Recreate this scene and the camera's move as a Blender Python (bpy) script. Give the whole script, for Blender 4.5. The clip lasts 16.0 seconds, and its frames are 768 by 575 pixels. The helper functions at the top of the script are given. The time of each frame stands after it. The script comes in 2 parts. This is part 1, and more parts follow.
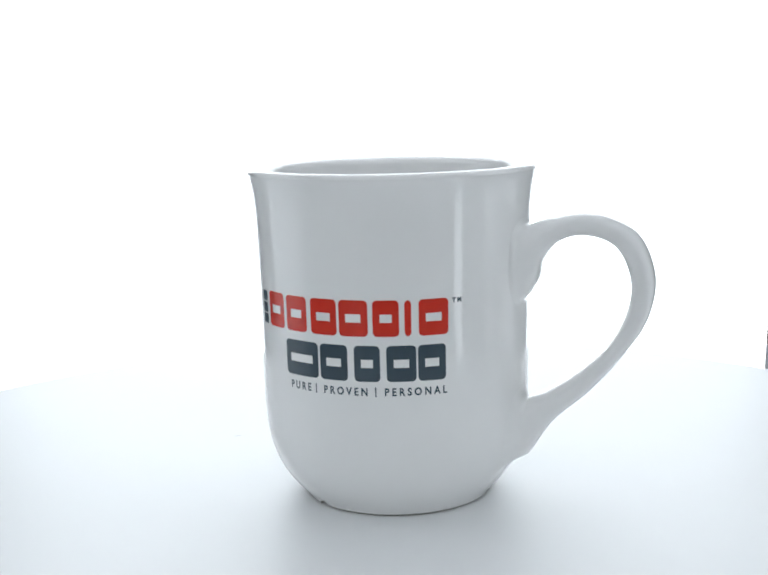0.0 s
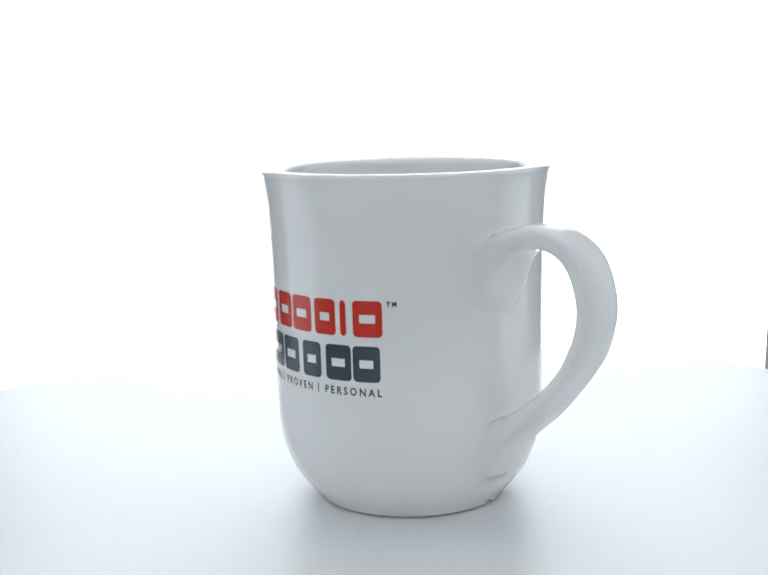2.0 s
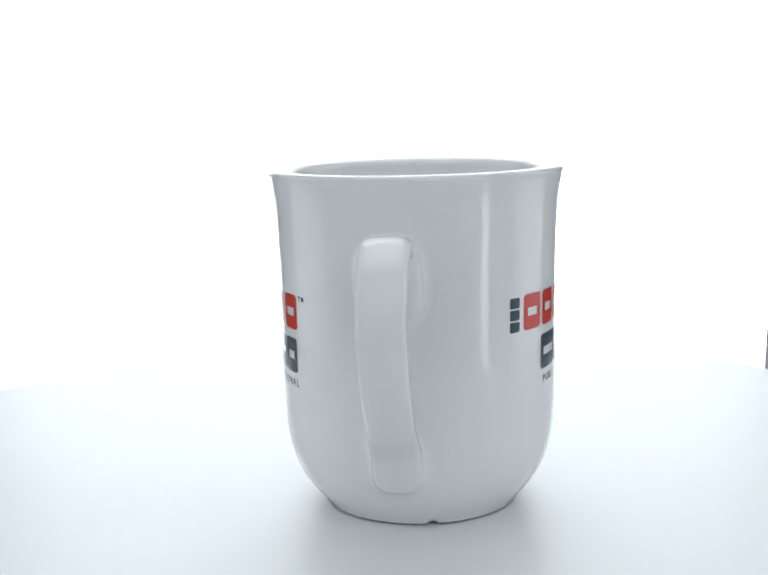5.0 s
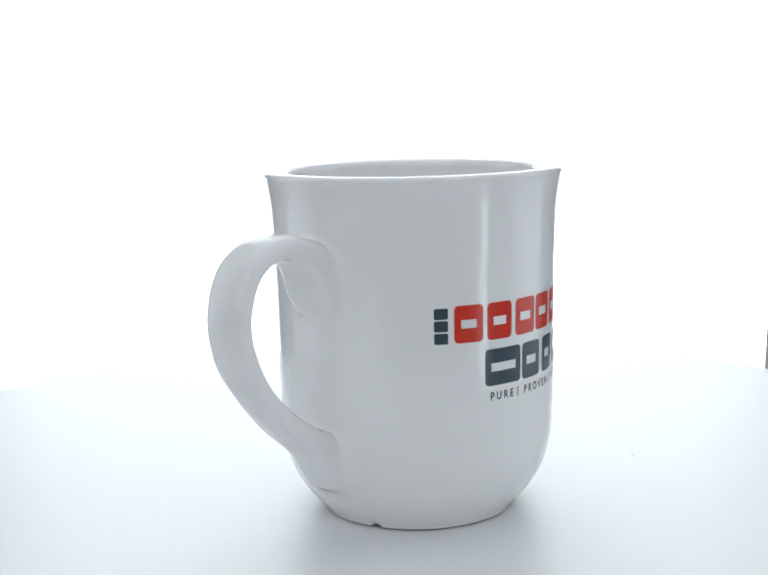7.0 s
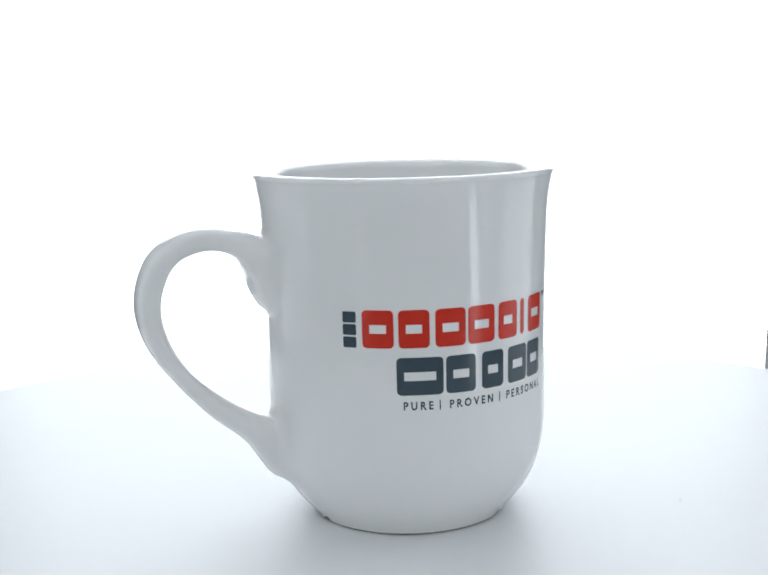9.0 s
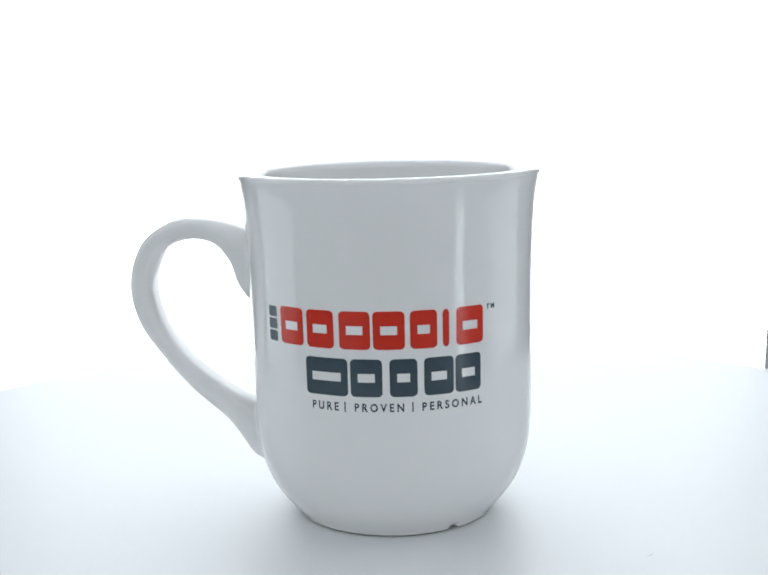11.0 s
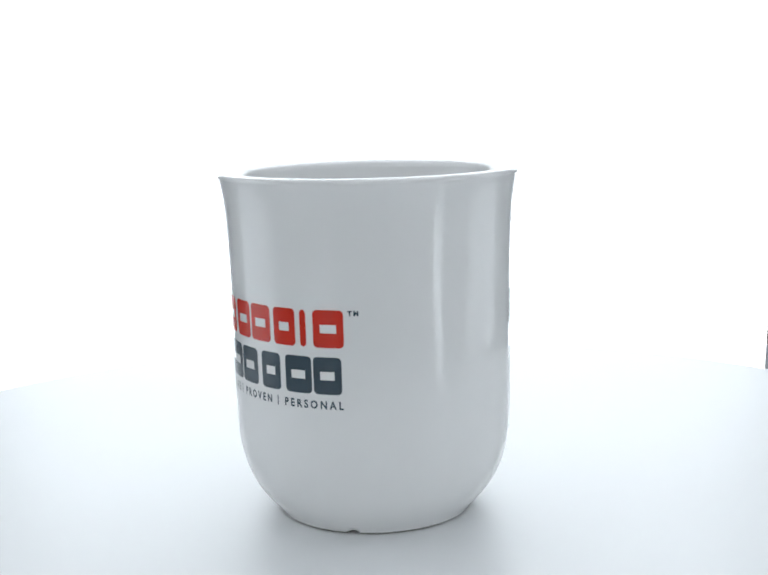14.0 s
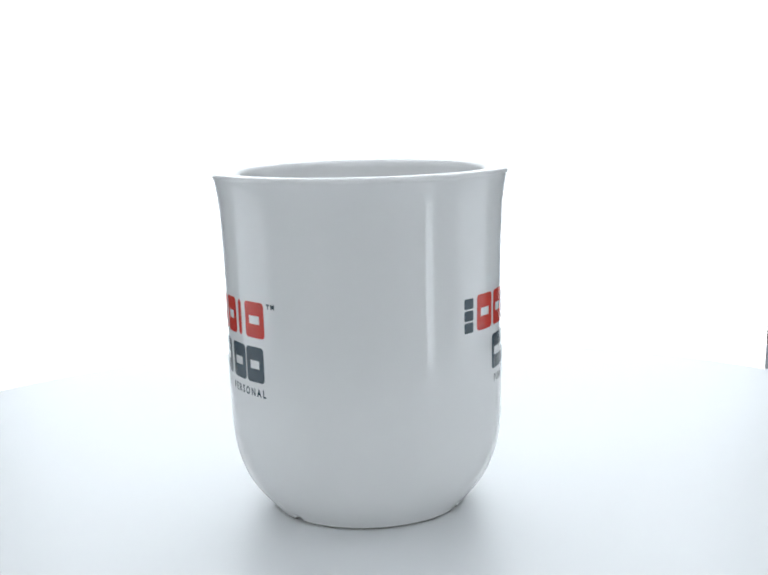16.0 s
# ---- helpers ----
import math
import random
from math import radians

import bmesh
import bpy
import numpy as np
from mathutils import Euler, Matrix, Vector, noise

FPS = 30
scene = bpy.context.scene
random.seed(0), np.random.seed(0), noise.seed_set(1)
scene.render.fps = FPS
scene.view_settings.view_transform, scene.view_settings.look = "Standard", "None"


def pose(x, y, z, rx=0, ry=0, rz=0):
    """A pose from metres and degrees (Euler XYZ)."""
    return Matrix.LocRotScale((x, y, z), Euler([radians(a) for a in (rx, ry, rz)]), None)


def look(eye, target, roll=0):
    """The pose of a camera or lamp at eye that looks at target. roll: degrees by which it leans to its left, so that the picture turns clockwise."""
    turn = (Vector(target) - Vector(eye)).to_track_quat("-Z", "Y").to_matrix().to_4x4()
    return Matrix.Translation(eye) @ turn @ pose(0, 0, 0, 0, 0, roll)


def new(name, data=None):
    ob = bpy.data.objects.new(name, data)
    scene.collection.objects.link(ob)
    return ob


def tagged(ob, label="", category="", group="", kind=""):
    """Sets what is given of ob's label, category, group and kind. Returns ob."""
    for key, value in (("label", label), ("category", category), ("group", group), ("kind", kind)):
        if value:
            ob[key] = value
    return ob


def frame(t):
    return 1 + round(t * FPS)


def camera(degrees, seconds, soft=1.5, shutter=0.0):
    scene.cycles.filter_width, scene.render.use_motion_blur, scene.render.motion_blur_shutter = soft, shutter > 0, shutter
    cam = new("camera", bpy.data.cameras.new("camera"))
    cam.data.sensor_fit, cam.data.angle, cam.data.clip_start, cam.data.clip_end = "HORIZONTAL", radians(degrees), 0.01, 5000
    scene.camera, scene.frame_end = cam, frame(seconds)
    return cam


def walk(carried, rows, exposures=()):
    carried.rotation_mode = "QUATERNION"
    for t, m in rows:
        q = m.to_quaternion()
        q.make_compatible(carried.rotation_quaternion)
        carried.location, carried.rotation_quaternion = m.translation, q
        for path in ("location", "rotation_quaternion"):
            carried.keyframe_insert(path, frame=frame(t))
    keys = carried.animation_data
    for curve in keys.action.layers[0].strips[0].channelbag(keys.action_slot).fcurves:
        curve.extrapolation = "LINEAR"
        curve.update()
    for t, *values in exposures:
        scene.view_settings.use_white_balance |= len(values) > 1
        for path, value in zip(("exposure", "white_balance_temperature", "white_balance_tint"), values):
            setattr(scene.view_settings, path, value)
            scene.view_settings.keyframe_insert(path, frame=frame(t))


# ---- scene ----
# Camera: fixed, a little above the rim of the mug, 0.34 m from the turntable's axis.
EYE = Vector((0.0, -0.3437, 0.1210))
AIM = Vector((-0.00516, 0.98614, -0.16584))
cam = camera(35.95, 16.0, soft=1.9)
walk(cam, [(0.0, look(EYE, EYE + AIM, -1.398)), (16.0, look(EYE, EYE + AIM, -1.398))])

# ---- light ----
BACK_GLOW, TOP_GLOW, STRIP_GLOW, FRONT_GLOW, SIDE_GLOW = 2.0, 0.9, 2.8, 1.08, 0.66
scene.view_settings.exposure = 0.0
world = bpy.data.worlds.new("studio")
world.use_nodes = True
world.node_tree.nodes["Background"].inputs[0].default_value = (0.9, 0.95, 1.0, 1)
world.node_tree.nodes["Background"].inputs[1].default_value = 0.05
scene.world = world


# ---- materials ----
def material(name, colour, rough=0.5, spread=0.04, scale=40.0, bump=0.02, fine=600.0, metal=0.0, coat=0.0, glow=0.0, tint=(0.884, 0.949, 1.0), wave=0.0):
    """Two scales of variation: broad tone and fine relief, in metres of the object."""
    m = bpy.data.materials.new(name)
    m.use_nodes = True
    n, link = m.node_tree.nodes, m.node_tree.links
    b = n["Principled BSDF"]
    b.inputs["Metallic"].default_value = metal
    b.inputs["Coat Weight"].default_value = coat
    b.inputs["Coat Roughness"].default_value = 0.05
    at = n.new("ShaderNodeTexCoord")
    broad, small = n.new("ShaderNodeTexNoise"), n.new("ShaderNodeTexNoise")
    broad.inputs["Scale"].default_value, broad.inputs["Detail"].default_value = scale, 4.0
    small.inputs["Scale"].default_value, small.inputs["Detail"].default_value = fine, 3.0
    link.new(at.outputs["Object"], broad.inputs["Vector"])
    link.new(at.outputs["Object"], small.inputs["Vector"])
    ramp = n.new("ShaderNodeMix")
    ramp.data_type = "RGBA"
    ramp.inputs[6].default_value = (*[c * (1 - spread) for c in colour], 1)
    ramp.inputs[7].default_value = (*[min(1.0, c * (1 + spread)) for c in colour], 1)
    link.new(broad.outputs["Fac"], ramp.inputs[0])
    link.new(ramp.outputs[2], b.inputs["Base Color"])
    gloss = n.new("ShaderNodeMapRange")
    gloss.inputs[3].default_value, gloss.inputs[4].default_value = rough * 0.85, rough * 1.15
    link.new(small.outputs["Fac"], gloss.inputs[0])
    link.new(gloss.outputs[0], b.inputs["Roughness"])
    if bump:
        relief = n.new("ShaderNodeBump")
        relief.inputs["Strength"].default_value, relief.inputs["Distance"].default_value = bump, 0.001
        link.new(small.outputs["Fac"], relief.inputs["Height"])
        link.new(relief.outputs[0], b.inputs["Normal"])
        if wave:
            swell, slow = n.new("ShaderNodeBump"), n.new("ShaderNodeTexNoise")
            slow.inputs["Scale"].default_value, slow.inputs["Detail"].default_value = 45.0, 1.0
            swell.inputs["Strength"].default_value, swell.inputs["Distance"].default_value = wave, 0.001
            link.new(at.outputs["Object"], slow.inputs["Vector"])
            link.new(slow.outputs["Fac"], swell.inputs["Height"])
            link.new(swell.outputs[0], relief.inputs["Normal"])
    if glow:
        b.inputs["Emission Color"].default_value = (*tint, 1)
        b.inputs["Emission Strength"].default_value = glow
    return m


CERAMIC = material("white_glaze", (0.833, 0.829, 0.824), 0.065, 0.015, 60, 0.03, 160, wave=0.3)
# Dark colour paints the contact shadow under the mug onto its foot ring.
FOOT_SHADE = material("foot_contact_shade", (0.30, 0.28, 0.26), 0.8, 0.1, 300, 0.2, 2500)
RED = material("red_print", (0.62, 0.036, 0.02), 0.22, 0.05, 300, 0.03, 900)
SLATE = material("slate_print", (0.047, 0.072, 0.092), 0.22, 0.06, 300, 0.03, 900)
FIBRE = material("grey_fibre", (0.22, 0.22, 0.23), 0.9, 0.1, 2000, 0.1, 9000)
ACRYLIC = material("white_acrylic", (0.835, 0.843, 0.85), 0.40, 0.012, 14, 0.015, 900)
BASE = material("grey_plastic", (0.35, 0.36, 0.37), 0.5, 0.05, 40, 0.05, 900)
DARK = material("dark_metal", (0.05, 0.05, 0.055), 0.45, 0.1, 60, 0.05, 900, metal=0.3)
CLOTH = material("white_cloth", (0.80, 0.81, 0.82), 0.9, 0.03, 9, 0.3, 1400)
GREY_WALL = material("grey_wall", (0.30, 0.31, 0.32), 0.9, 0.05, 5, 0.1, 300)
TABLE = material("white_laminate", (0.82, 0.83, 0.84), 0.45, 0.02, 8, 0.03, 700)
BACKLIGHT = material("glowing_diffuser", (0.8, 0.8, 0.8), 0.8, 0.01, 5, 0, 300, glow=BACK_GLOW, tint=(0.89, 0.955, 1.0))
TOPLIGHT = material("top_diffuser", (0.8, 0.8, 0.8), 0.8, 0.01, 5, 0, 300, glow=TOP_GLOW)
# Glow of the added front fill; no such lamp is known here.
FRONT_FILL = material("front_fill_glow", (0.8, 0.8, 0.8), 0.8, 0.01, 5, 0, 300, glow=FRONT_GLOW)
SIDELIGHT = material("side_cloth", (0.8, 0.81, 0.82), 0.9, 0.03, 9, 0.3, 1400, glow=SIDE_GLOW)
STRIPLIGHT = material("strip_diffuser", (0.8, 0.8, 0.8), 0.8, 0.01, 5, 0, 300, glow=STRIP_GLOW)


# ---- building tools ----
def part(name, bm, mat, parent=None, label="", smooth=False):
    """Links a bmesh as one mesh object, under a thing or a part."""
    mesh = bpy.data.meshes.new(name)
    bmesh.ops.recalc_face_normals(bm, faces=bm.faces)
    bm.to_mesh(mesh)
    bm.free()
    mesh.materials.append(mat)
    if smooth:
        mesh.polygons.foreach_set("use_smooth", [True] * len(mesh.polygons))
    ob = new(name, mesh)
    ob.parent = parent
    return tagged(ob, label)


def box(x0, x1, y0, y1, z0, z1, bevel=0.0):
    bm = bmesh.new()
    bmesh.ops.create_cube(bm, size=1)
    for v in bm.verts:
        v.co = Vector(((x0 + x1) / 2 + v.co.x * (x1 - x0), (y0 + y1) / 2 + v.co.y * (y1 - y0), (z0 + z1) / 2 + v.co.z * (z1 - z0)))
    if bevel:
        bmesh.ops.bevel(bm, geom=bm.edges[:], offset=bevel, segments=3, affect="EDGES", profile=0.5)
    return bm


def spline(rows, steps):
    """A smooth line through rows of numbers, with so many steps between two of them."""
    rows = [np.array(r, float) for r in rows]
    out = []
    for i in range(len(rows) - 1):
        a, b, c, d = rows[max(i - 1, 0)], rows[i], rows[i + 1], rows[min(i + 2, len(rows) - 1)]
        for k in range(steps):
            t = k / steps
            out.append(0.5 * (2 * b + (c - a) * t + (2 * a - 5 * b + 4 * c - d) * t * t + (3 * b - a - 3 * c + d) * t ** 3))
    out.append(rows[-1])
    return out


def revolve(line, segments, lift=None):
    """Turns a line of (radius, height) about the z axis. lift(angle, radius, height) raises points."""
    bm = bmesh.new()
    rings = []
    for r, z in line:
        if r < 1e-6:
            rings.append([bm.verts.new((0, 0, z))])
            continue
        ring = []
        for k in range(segments):
            a = 2 * math.pi * k / segments
            ring.append(bm.verts.new((r * math.cos(a), r * math.sin(a), z + (lift(a, r, z) if lift else 0))))
        rings.append(ring)
    for lo, hi in zip(rings, rings[1:]):
        for k in range(segments):
            j = (k + 1) % segments
            if len(lo) == 1:
                bm.faces.new((lo[0], hi[j], hi[k]))
            elif len(hi) == 1:
                bm.faces.new((lo[k], lo[j], hi[0]))
            else:
                bm.faces.new((lo[k], lo[j], hi[j], hi[k]))
    return bm


def empty(name, label, category, group="", kind=""):
    return tagged(new(name), label, category, group, kind)


# ---- setting ----
def setting():
    floor_z = -0.13
    t = part("table_top", box(-0.58, 0.58, -0.60, 0.60, -0.90, floor_z, 0.003), TABLE)
    tagged(t, "white laminate table top under the turntable", "table", kind="structure")
    for name, b, mat, text in (
            ("wall_north", (-1.20, 1.20, 0.78, 0.83, -0.90, 1.40), GREY_WALL, "plain grey wall behind the light panel"),
            ("wall_south", (-1.20, 1.20, -1.65, -1.60, -0.90, 1.40), GREY_WALL, "plain grey wall facing the light panel"),
            ("wall_west", (-1.25, -1.20, -1.65, 0.83, -0.90, 1.40), GREY_WALL, "plain grey side wall of the studio"),
            ("wall_east", (1.20, 1.25, -1.65, 0.83, -0.90, 1.40), GREY_WALL, "plain grey side wall of the studio"),
            ("ceiling", (-1.25, 1.25, -1.65, 0.83, 1.40, 1.45), CLOTH, "plain white studio ceiling"),
            ("floor", (-1.25, 1.25, -1.65, 0.83, -0.95, -0.90), GREY_WALL, "plain grey studio floor")):
        tagged(part(name, box(*b), mat), text, name.split("_")[0], kind="structure")


def light_panel():
    x0, x1, y, z0, z1 = -0.32, 0.2875, 0.55, -0.129, 0.80
    top = empty("light_panel", "large glowing white backdrop light panel with dark frame", "light panel")
    top.matrix_basis = pose(0, y, z0 + 0.008, 0, 2.0, 0)
    w, h = 0.03, z1 - z0
    part("diffuser", box(x0, x1, 0, 0.012, 0.0, h), BACKLIGHT, top, "evenly glowing white diffuser")
    for a, b, c, d in ((x0 - w, x0 - 0.001, 0.0, h), (x1 + 0.001, x1 + w, 0.0, h), (x0 - w, x1 + w, h + 0.001, h + w)):
        part("frame_rail", box(a, b, -0.008, 0.03, c, d, 0.002), DARK, top, "dark metal frame rail")


def tent_sides():
    for name, x, near in (("side_screen", -0.62, -0.125), ("side_screen", 0.62, -0.10)):
        s = empty(name, "translucent white cloth screen glowing beside the table", "screen", "side screens")
        s.location = (x, 0, -0.13)
        part("cloth", box(-0.004, 0.004, near, 0.30, 0.03, 0.80), SIDELIGHT, s, "translucent white cloth lit from outside")
        for y in (near - 0.01, 0.31):
            part("post", box(-0.008, 0.008, y - 0.008, y + 0.008, -0.77, 0.82, 0.002), DARK, s)


def top_light():
    s = empty("overhead_light", "square white overhead light with dark housing", "light")
    s.location = (0, 0.10, 0.75)
    part("diffuser", box(-0.35, 0.35, -0.30, 0.30, 0.0, 0.01), TOPLIGHT, s)
    part("housing", box(-0.37, 0.37, -0.32, 0.32, 0.011, 0.05, 0.004), DARK, s)
    for x in (-0.3, 0.3):
        part("hanger", box(x - 0.006, x + 0.006, -0.006, 0.006, 0.05, 0.65), DARK, s)


def strip_light(x, y, turn, half):
    s = empty("strip_light", "upright glowing white strip light standing on the table", "light", "strip lights")
    s.matrix_basis = pose(x, y, -0.13, 0, 0, turn)
    part("diffuser", box(-half, half, 0.0, 0.01, 0.02, 0.24), STRIPLIGHT, s)
    part("housing", box(-half - 0.005, half + 0.005, -0.04, -0.001, 0.0, 0.26, 0.003), DARK, s)


# An invented fill light, out of view, that brightens the mug's front.
def front_fill_box():
    s = empty("softbox", "added unseen fill light, a large white softbox above the camera", "softbox")
    s.location = (0, -0.95, -0.90)
    aim = Matrix.Translation((0, 0.95, 0.90)) @ look((0, -0.85, 0.55), (0, 0, 0.05))
    for name, b, mat, text in (("diffuser", (-0.80, 0.80, -0.36, 0.36, 0.0, 0.01), FRONT_FILL, "glowing white cloth of the added fill"),
                               ("housing", (-0.81, 0.81, -0.37, 0.37, 0.011, 0.16, 0.004), DARK, "dark fabric housing")):
        bm = box(*b)
        bm.transform(aim)
        part(name, bm, mat, s, text)
    part("pole", box(-0.012, 0.012, -0.05, -0.026, 0.0, 1.40, 0.003), DARK, s)
    part("foot_plate", box(-0.2, 0.2, -0.2, 0.2, 0.0, 0.015, 0.003), DARK, s)


# ---- turntable ----
DISC_R = 0.2162


def turntable():
    top = empty("turntable", "white round acrylic turntable disc on a grey base", "turntable")
    line = [(0.0, 0.0)] + [(r, 0.0) for r in (0.05, 0.12, 0.19, DISC_R - 0.0015)]
    line += [(DISC_R - 0.0015 + 0.0015 * math.sin(a), -0.0015 + 0.0015 * math.cos(a)) for a in (0.5, 1.0, 1.57)]
    line += [(DISC_R, -0.008), (DISC_R - 0.001, -0.010), (0.0, -0.010)]
    part("disc", revolve(line, 180), ACRYLIC, top, "glossy white acrylic disc")
    part("base", revolve([(0.0, -0.0105), (0.07, -0.0105), (0.08, -0.03), (0.085, -0.11), (0.09, -0.1295), (0.0, -0.1295)], 64), BASE, top, "grey plastic drive base")
    return top


# ---- mug ----
OUTER = [(28.4, 0.55), (28.8, 1.2), (30.3, 2.9), (32.3, 5.2), (34.2, 7.7), (36.05, 10.8), (37.75, 15.0), (39.0, 20.0), (39.65, 26.0),
         (39.9, 35.0), (40.05, 48.0), (40.2, 60.0), (40.45, 72.0), (40.75, 81.0), (41.15, 88.4), (41.7, 92.7), (42.35, 96.2), (42.75, 97.4)]
INNER = [(42.6, 98.0), (42.1, 98.5), (40.9, 98.8), (38.9, 98.6), (37.6, 98.1), (36.8, 97.2), (36.5, 95.6), (36.2, 89.5), (35.9, 80.0), (35.6, 60.0), (35.2, 30.0), (33.2, 16.0),
         (29.0, 9.0), (20.0, 6.4), (0.0, 6.0)]
FOOT = [(20.0, 1.6), (24.6, 1.5), (25.4, 0.3), (26.0, 0.0), (27.6, 0.0), (28.1, 0.2), (28.38, 0.55)]
OUT_LINE = spline(OUTER, 5)
NOTCHES = (120.4, 0.6, -134.3)
HANDLE_AT = -10.87


def wall_radius(z):
    return float(np.interp(z, [q[1] for q in OUT_LINE], [q[0] for q in OUT_LINE]))


def foot_lift(a, r, z):
    """The three small drain notches in the foot ring."""
    if z > 0.0024 or r < 0.024:
        return 0.0
    return sum(0.0011 * max(0.0, 1 - (((math.degrees(a) - n + 180) % 360 - 180) / 3.8) ** 2) for n in NOTCHES) * (1 - z / 0.0024)


def bend(u, z, proud):
    """A place on the mug's wall: u degrees round it, z millimetres up."""
    r, a = (wall_radius(z) + proud) / 1000, radians(u)
    return (r * math.cos(a), r * math.sin(a), z / 1000)


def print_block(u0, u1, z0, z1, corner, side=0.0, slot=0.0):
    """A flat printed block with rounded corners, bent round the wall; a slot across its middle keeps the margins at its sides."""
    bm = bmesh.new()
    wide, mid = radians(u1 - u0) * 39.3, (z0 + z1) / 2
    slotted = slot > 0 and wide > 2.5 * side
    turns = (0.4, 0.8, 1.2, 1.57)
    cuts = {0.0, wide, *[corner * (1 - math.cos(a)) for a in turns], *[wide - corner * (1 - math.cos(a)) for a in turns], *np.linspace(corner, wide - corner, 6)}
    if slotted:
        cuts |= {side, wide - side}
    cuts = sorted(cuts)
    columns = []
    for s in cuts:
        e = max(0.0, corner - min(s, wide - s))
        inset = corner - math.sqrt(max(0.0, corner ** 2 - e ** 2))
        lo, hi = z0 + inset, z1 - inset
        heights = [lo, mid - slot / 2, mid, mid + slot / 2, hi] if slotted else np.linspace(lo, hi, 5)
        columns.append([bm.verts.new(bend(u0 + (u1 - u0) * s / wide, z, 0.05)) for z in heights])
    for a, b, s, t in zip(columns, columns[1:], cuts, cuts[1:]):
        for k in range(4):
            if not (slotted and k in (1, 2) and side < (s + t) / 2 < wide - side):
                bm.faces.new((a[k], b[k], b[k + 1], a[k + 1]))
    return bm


def print_word(text, u0, u1, z0, z1, bold=0.03):
    """A word in the built-in font, bent round the wall between two angles."""
    curve = bpy.data.curves.new(text, "FONT")
    curve.body, curve.space_character, curve.resolution_u = text, 1.55, 3
    curve.offset = bold
    tmp = new("word", curve)
    bpy.context.view_layer.update()
    mesh = bpy.data.meshes.new_from_object(tmp.evaluated_get(bpy.context.evaluated_depsgraph_get()))
    bpy.data.objects.remove(tmp)
    bm = bmesh.new()
    bm.from_mesh(mesh)
    bpy.data.meshes.remove(mesh)
    xs, ys = [v.co.x for v in bm.verts], [v.co.y for v in bm.verts]
    for v in bm.verts:
        v.co = Vector(bend(u0 + (u1 - u0) * (v.co.x - min(xs)) / (max(xs) - min(xs)), z0 + (z1 - z0) * (v.co.y - min(ys)) / (max(ys) - min(ys)), 0.06))
    return bm


def printed_side(mug, turn):
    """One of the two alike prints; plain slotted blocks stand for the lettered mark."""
    mark = part("printed_mark", print_word("TM", turn - 60.4, turn - 56.3, 63.5, 64.9, 0.06), SLATE, mug, "red and slate printed mark of plain blocks")
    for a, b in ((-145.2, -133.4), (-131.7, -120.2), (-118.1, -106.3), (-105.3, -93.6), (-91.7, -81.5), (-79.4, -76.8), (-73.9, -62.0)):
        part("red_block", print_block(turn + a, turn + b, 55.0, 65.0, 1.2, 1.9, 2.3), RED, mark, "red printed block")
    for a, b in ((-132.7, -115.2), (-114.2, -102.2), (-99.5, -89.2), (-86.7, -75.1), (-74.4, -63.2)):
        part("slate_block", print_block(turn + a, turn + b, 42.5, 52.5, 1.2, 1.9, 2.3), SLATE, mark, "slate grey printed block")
    for z in (61.6, 58.3, 55.0):
        part("slate_block", print_block(turn - 152.8, turn - 147.5, z, z + 2.9, 0.4), SLATE, mark, "slate grey printed block")
    slogan = part("slogan", print_block(turn - 116.9, turn - 116.4, 38.3, 41.0, 0.1), SLATE, mug, "small slate grey printed slogan")
    part("divider", print_block(turn - 91.4, turn - 90.9, 38.3, 41.0, 0.1), SLATE, slogan)
    for text, a, b in (("PURE", -130.3, -119.2), ("PROVEN", -112.9, -94.4), ("PERSONAL", -87.6, -62.8)):
        part("word", print_word(text, turn + a, turn + b, 38.5, 40.8), SLATE, slogan)


# Stations of the handle: outer edge (out, up), inner edge (out, up), half width and sideways shift, in millimetres.
HANDLE = [(41.9, 81.6, 41.6, 60.9, 8.5, -2.8), (44.9, 82.9, 44.1, 64.6, 7.9, -2.7), (48.5, 83.9, 46.3, 71.6, 7.2, -2.5),
          (55.4, 85.2, 51.0, 77.3, 6.6, -2.2), (63.8, 84.4, 58.8, 78.8, 6.3, -1.9), (73.0, 78.2, 66.7, 75.5, 6.2, -1.7), (77.2, 66.7, 70.6, 66.3, 6.1, -1.6),
          (75.3, 55.0, 69.4, 57.0, 6.1, -1.6), (68.9, 45.0, 64.4, 47.6, 6.1, -1.7), (59.4, 34.0, 55.6, 39.2, 6.3, -1.9), (49.5, 25.3, 47.0, 33.3, 6.5, -2.1),
          (44.2, 17.9, 42.3, 31.1, 6.8, -2.3), (41.5, 13.6, 41.0, 30.2, 7.0, -2.3)]


def on_wall(y, z):
    return Vector((math.sqrt((wall_radius(z) - 0.04) ** 2 - y ** 2), y, z))


def fillet(ring, reach):
    """Rings that lead a root of the handle softly onto the wall of the mug."""
    mid = sum(ring, Vector()) / len(ring)
    out = [[] for _ in range(7)]
    for p in ring:
        away = Vector((0, p.y - mid.y, p.z - mid.z)).normalized()
        corner, end = on_wall(p.y, p.z), on_wall(p.y + reach * away.y, p.z + reach * away.z)
        for k in range(7):
            t = (k + 1) / 7
            out[k].append(p * (1 - t) ** 2 + corner * 2 * t * (1 - t) + end * t * t)
    return out


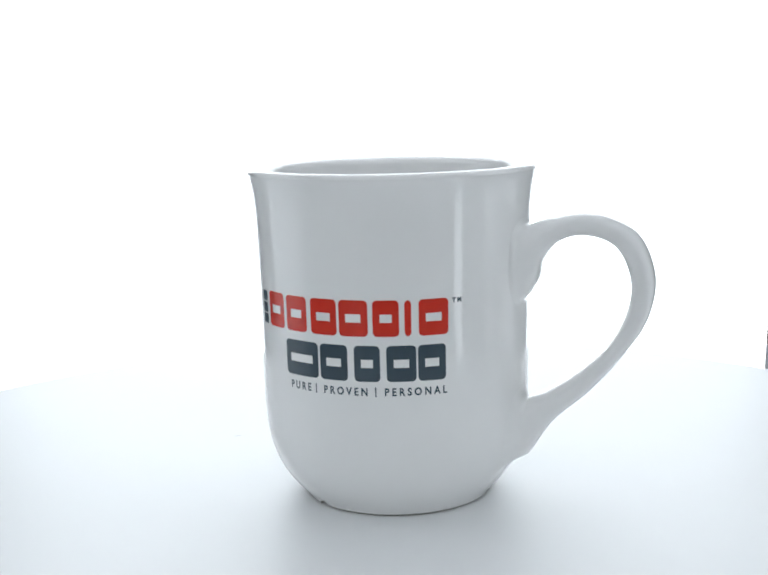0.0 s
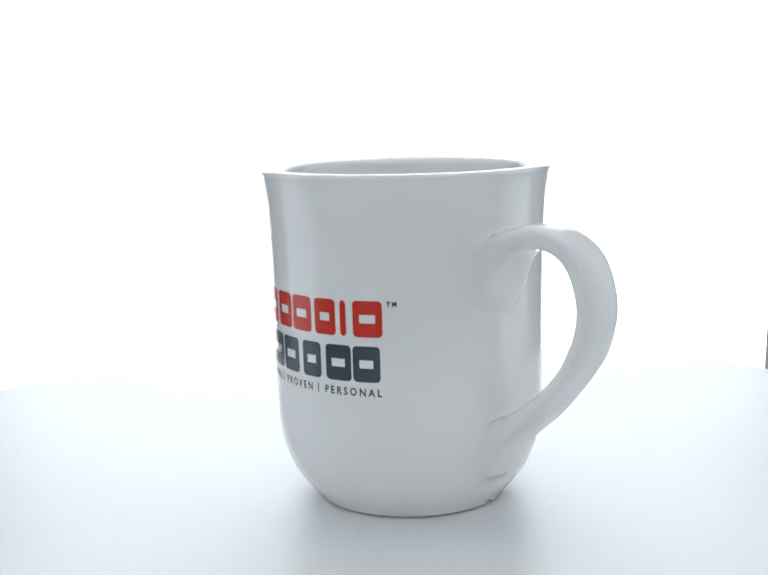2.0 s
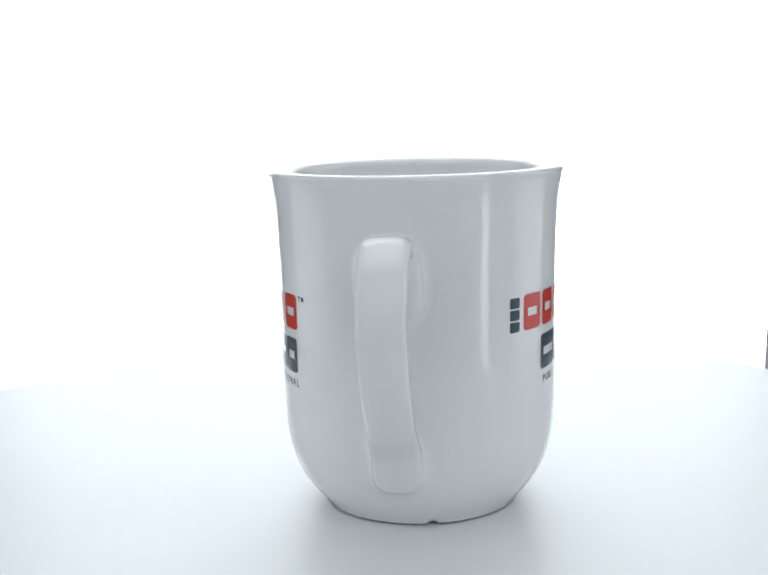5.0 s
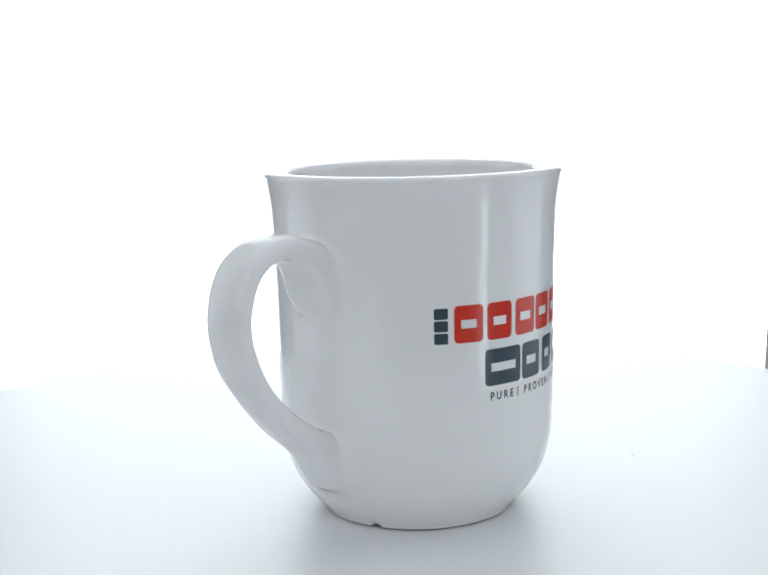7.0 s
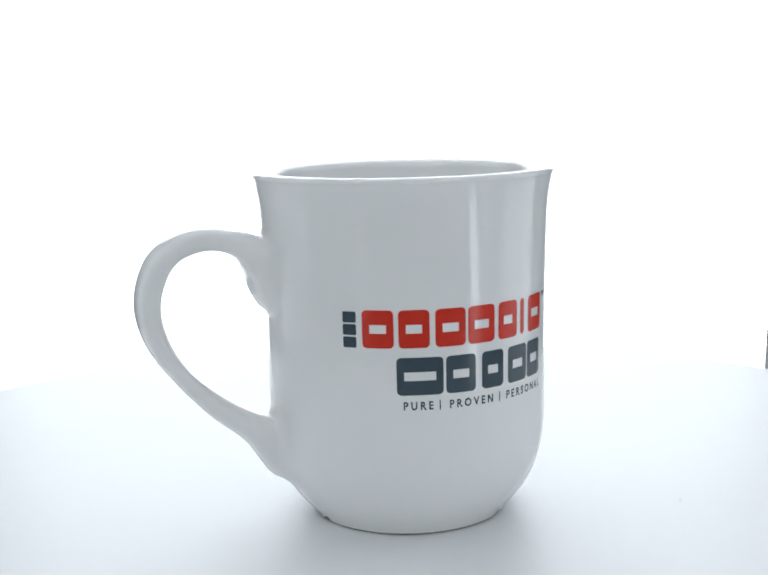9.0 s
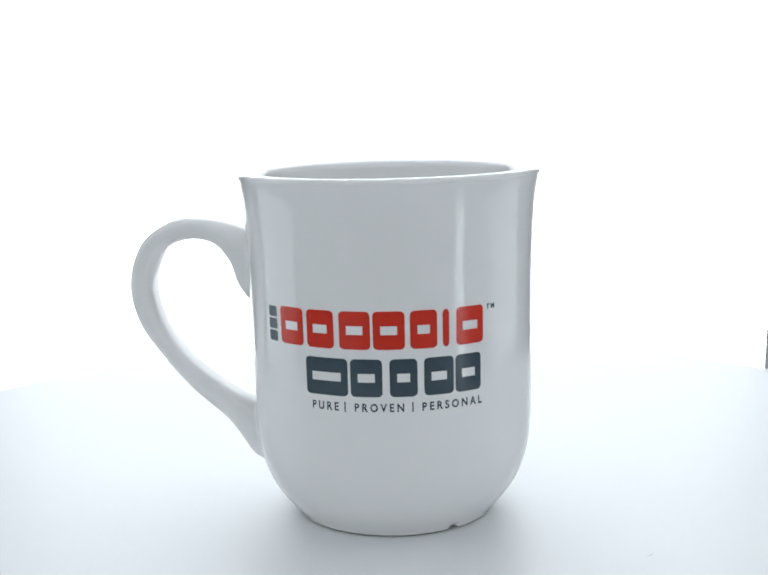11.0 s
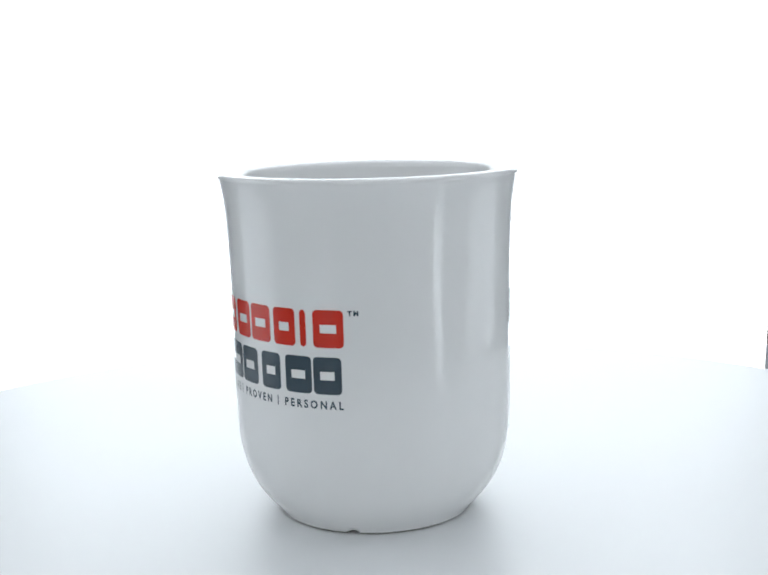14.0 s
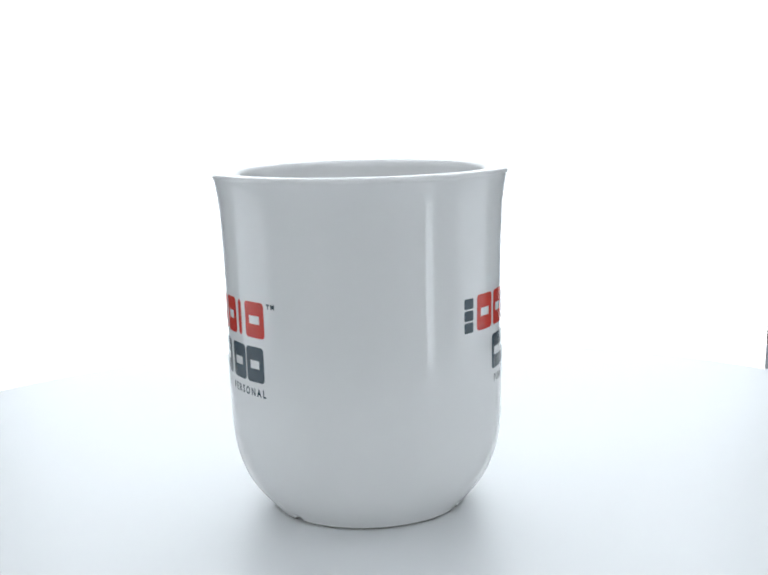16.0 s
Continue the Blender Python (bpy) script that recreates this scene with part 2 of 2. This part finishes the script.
def handle():
    count, rings = 40, []
    for ox, oz, ix, iz, half, side in spline(HANDLE, 8):
        mid, arm = Vector(((ox + ix) / 2, side, (oz + iz) / 2)), Vector(((ox - ix) / 2, 0, (oz - iz) / 2))
        ring = []
        for k in range(count):
            a = 2 * math.pi * k / count
            c, s = math.cos(a), math.sin(a)
            c, s = math.copysign(abs(c) ** 0.64, c), math.copysign(abs(s) ** 0.64, s)
            ring.append(mid + arm * c + Vector((0, half * s, 0)))
        rings.append(ring)
    rings = fillet(rings[0], 2.6)[::-1] + rings + fillet(rings[-1], 4.8)
    for _ in range(10):
        old = [list(r) for r in rings]
        for i in list(range(1, 16)) + list(range(len(rings) - 16, len(rings) - 1)):
            rings[i] = [a * 0.25 + b * 0.5 + c * 0.25 for a, b, c in zip(old[i - 1], old[i], old[i + 1])]
    bm = bmesh.new()
    rings = [[bm.verts.new(p / 1000) for p in ring] for ring in rings]
    for lo, hi in zip(rings, rings[1:]):
        for k in range(count):
            bm.faces.new((lo[k], lo[(k + 1) % count], hi[(k + 1) % count], hi[k]))
    bmesh.ops.rotate(bm, verts=bm.verts, cent=(0, 0, 0), matrix=Matrix.Rotation(radians(HANDLE_AT), 3, "Z"))
    return bm


def coffee_mug():
    mug = empty("mug", "white glazed ceramic mug with flared rim, red and slate print", "mug")
    line = [(0.0, 1.7), (20.0, 1.7), (28.0, 1.7), (28.3, 0.56)] + [tuple(q) for q in OUT_LINE] + [tuple(q) for q in spline(INNER, 4)]
    part("body", revolve([(r / 1000, z / 1000) for r, z in line], 480, foot_lift), CERAMIC, mug, "white glazed flared body", smooth=True)
    # The ring's dark colour draws the thin shadow line where mug meets disc.
    part("foot_ring", revolve([(r / 1000, z / 1000) for r, z in FOOT], 480, foot_lift), FOOT_SHADE, mug, "foot ring darkened as contact shadow, with three drain notches", smooth=True)
    part("handle", handle(), CERAMIC, mug, "white glazed curved handle", smooth=True)
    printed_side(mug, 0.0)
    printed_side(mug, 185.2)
    return mug


def lint():
    """A short bent fibre that lies on the disc."""
    fibre = empty("lint_fibre", "tiny grey lint fibre lying on the white turntable disc", "lint")
    line = [Vector((0.0004 * math.sin(3.0 * k), 0.0024 * k - 0.0012, 0.00012 + 0.0002 * k * k)) for k in np.linspace(0, 1, 9)]
    bm = bmesh.new()
    rings = [[bm.verts.new(p + Vector((0.00004 * math.cos(a), 0, 0.00004 * math.sin(a)))) for a in np.linspace(0, 2 * math.pi, 7)[:-1]] for p in line]
    for lo, hi in zip(rings, rings[1:]):
        for k in range(6):
            bm.faces.new((lo[k], lo[(k + 1) % 6], hi[(k + 1) % 6], hi[k]))
    part("strand", bm, FIBRE, fibre)
    return fibre


# ---- the scene, space by space ----
setting()
light_panel()
tent_sides()
top_light()
strip_light(0.47, -0.355, 53, 0.034)
strip_light(-0.31, -0.50, -32, 0.007)
front_fill_box()
TURNTABLE = turntable()
MUG = coffee_mug()
LINT = lint()


def motions():
    """The disc turns clockwise, seen from above; the mug rides on it a little off its axis."""
    disc_rows, mug_rows, lint_rows = [], [], []
    for k in range(33):
        t = k * 0.5
        a = -15.4305 * t - 0.8351 * math.sin(2 * math.pi * t / 16) - 0.6479 * (1 - math.cos(2 * math.pi * t / 16))
        c, s = math.cos(radians(a)), math.sin(radians(a))
        disc_rows.append((t, pose(0, 0, 0, 0, 0, a)))
        mug_rows.append((t, pose(c * 0.00119 - s * 0.00793, s * 0.00119 + c * 0.00793, 0.0001, 0, 0, a - 7.11)))
        lint_rows.append((t, pose(c * -0.0555 - s * 0.0632, s * -0.0555 + c * 0.0632, 0.0, 0, 0, a + 125)))
    walk(LINT, lint_rows)
    walk(TURNTABLE, disc_rows)
    walk(MUG, mug_rows)


motions()
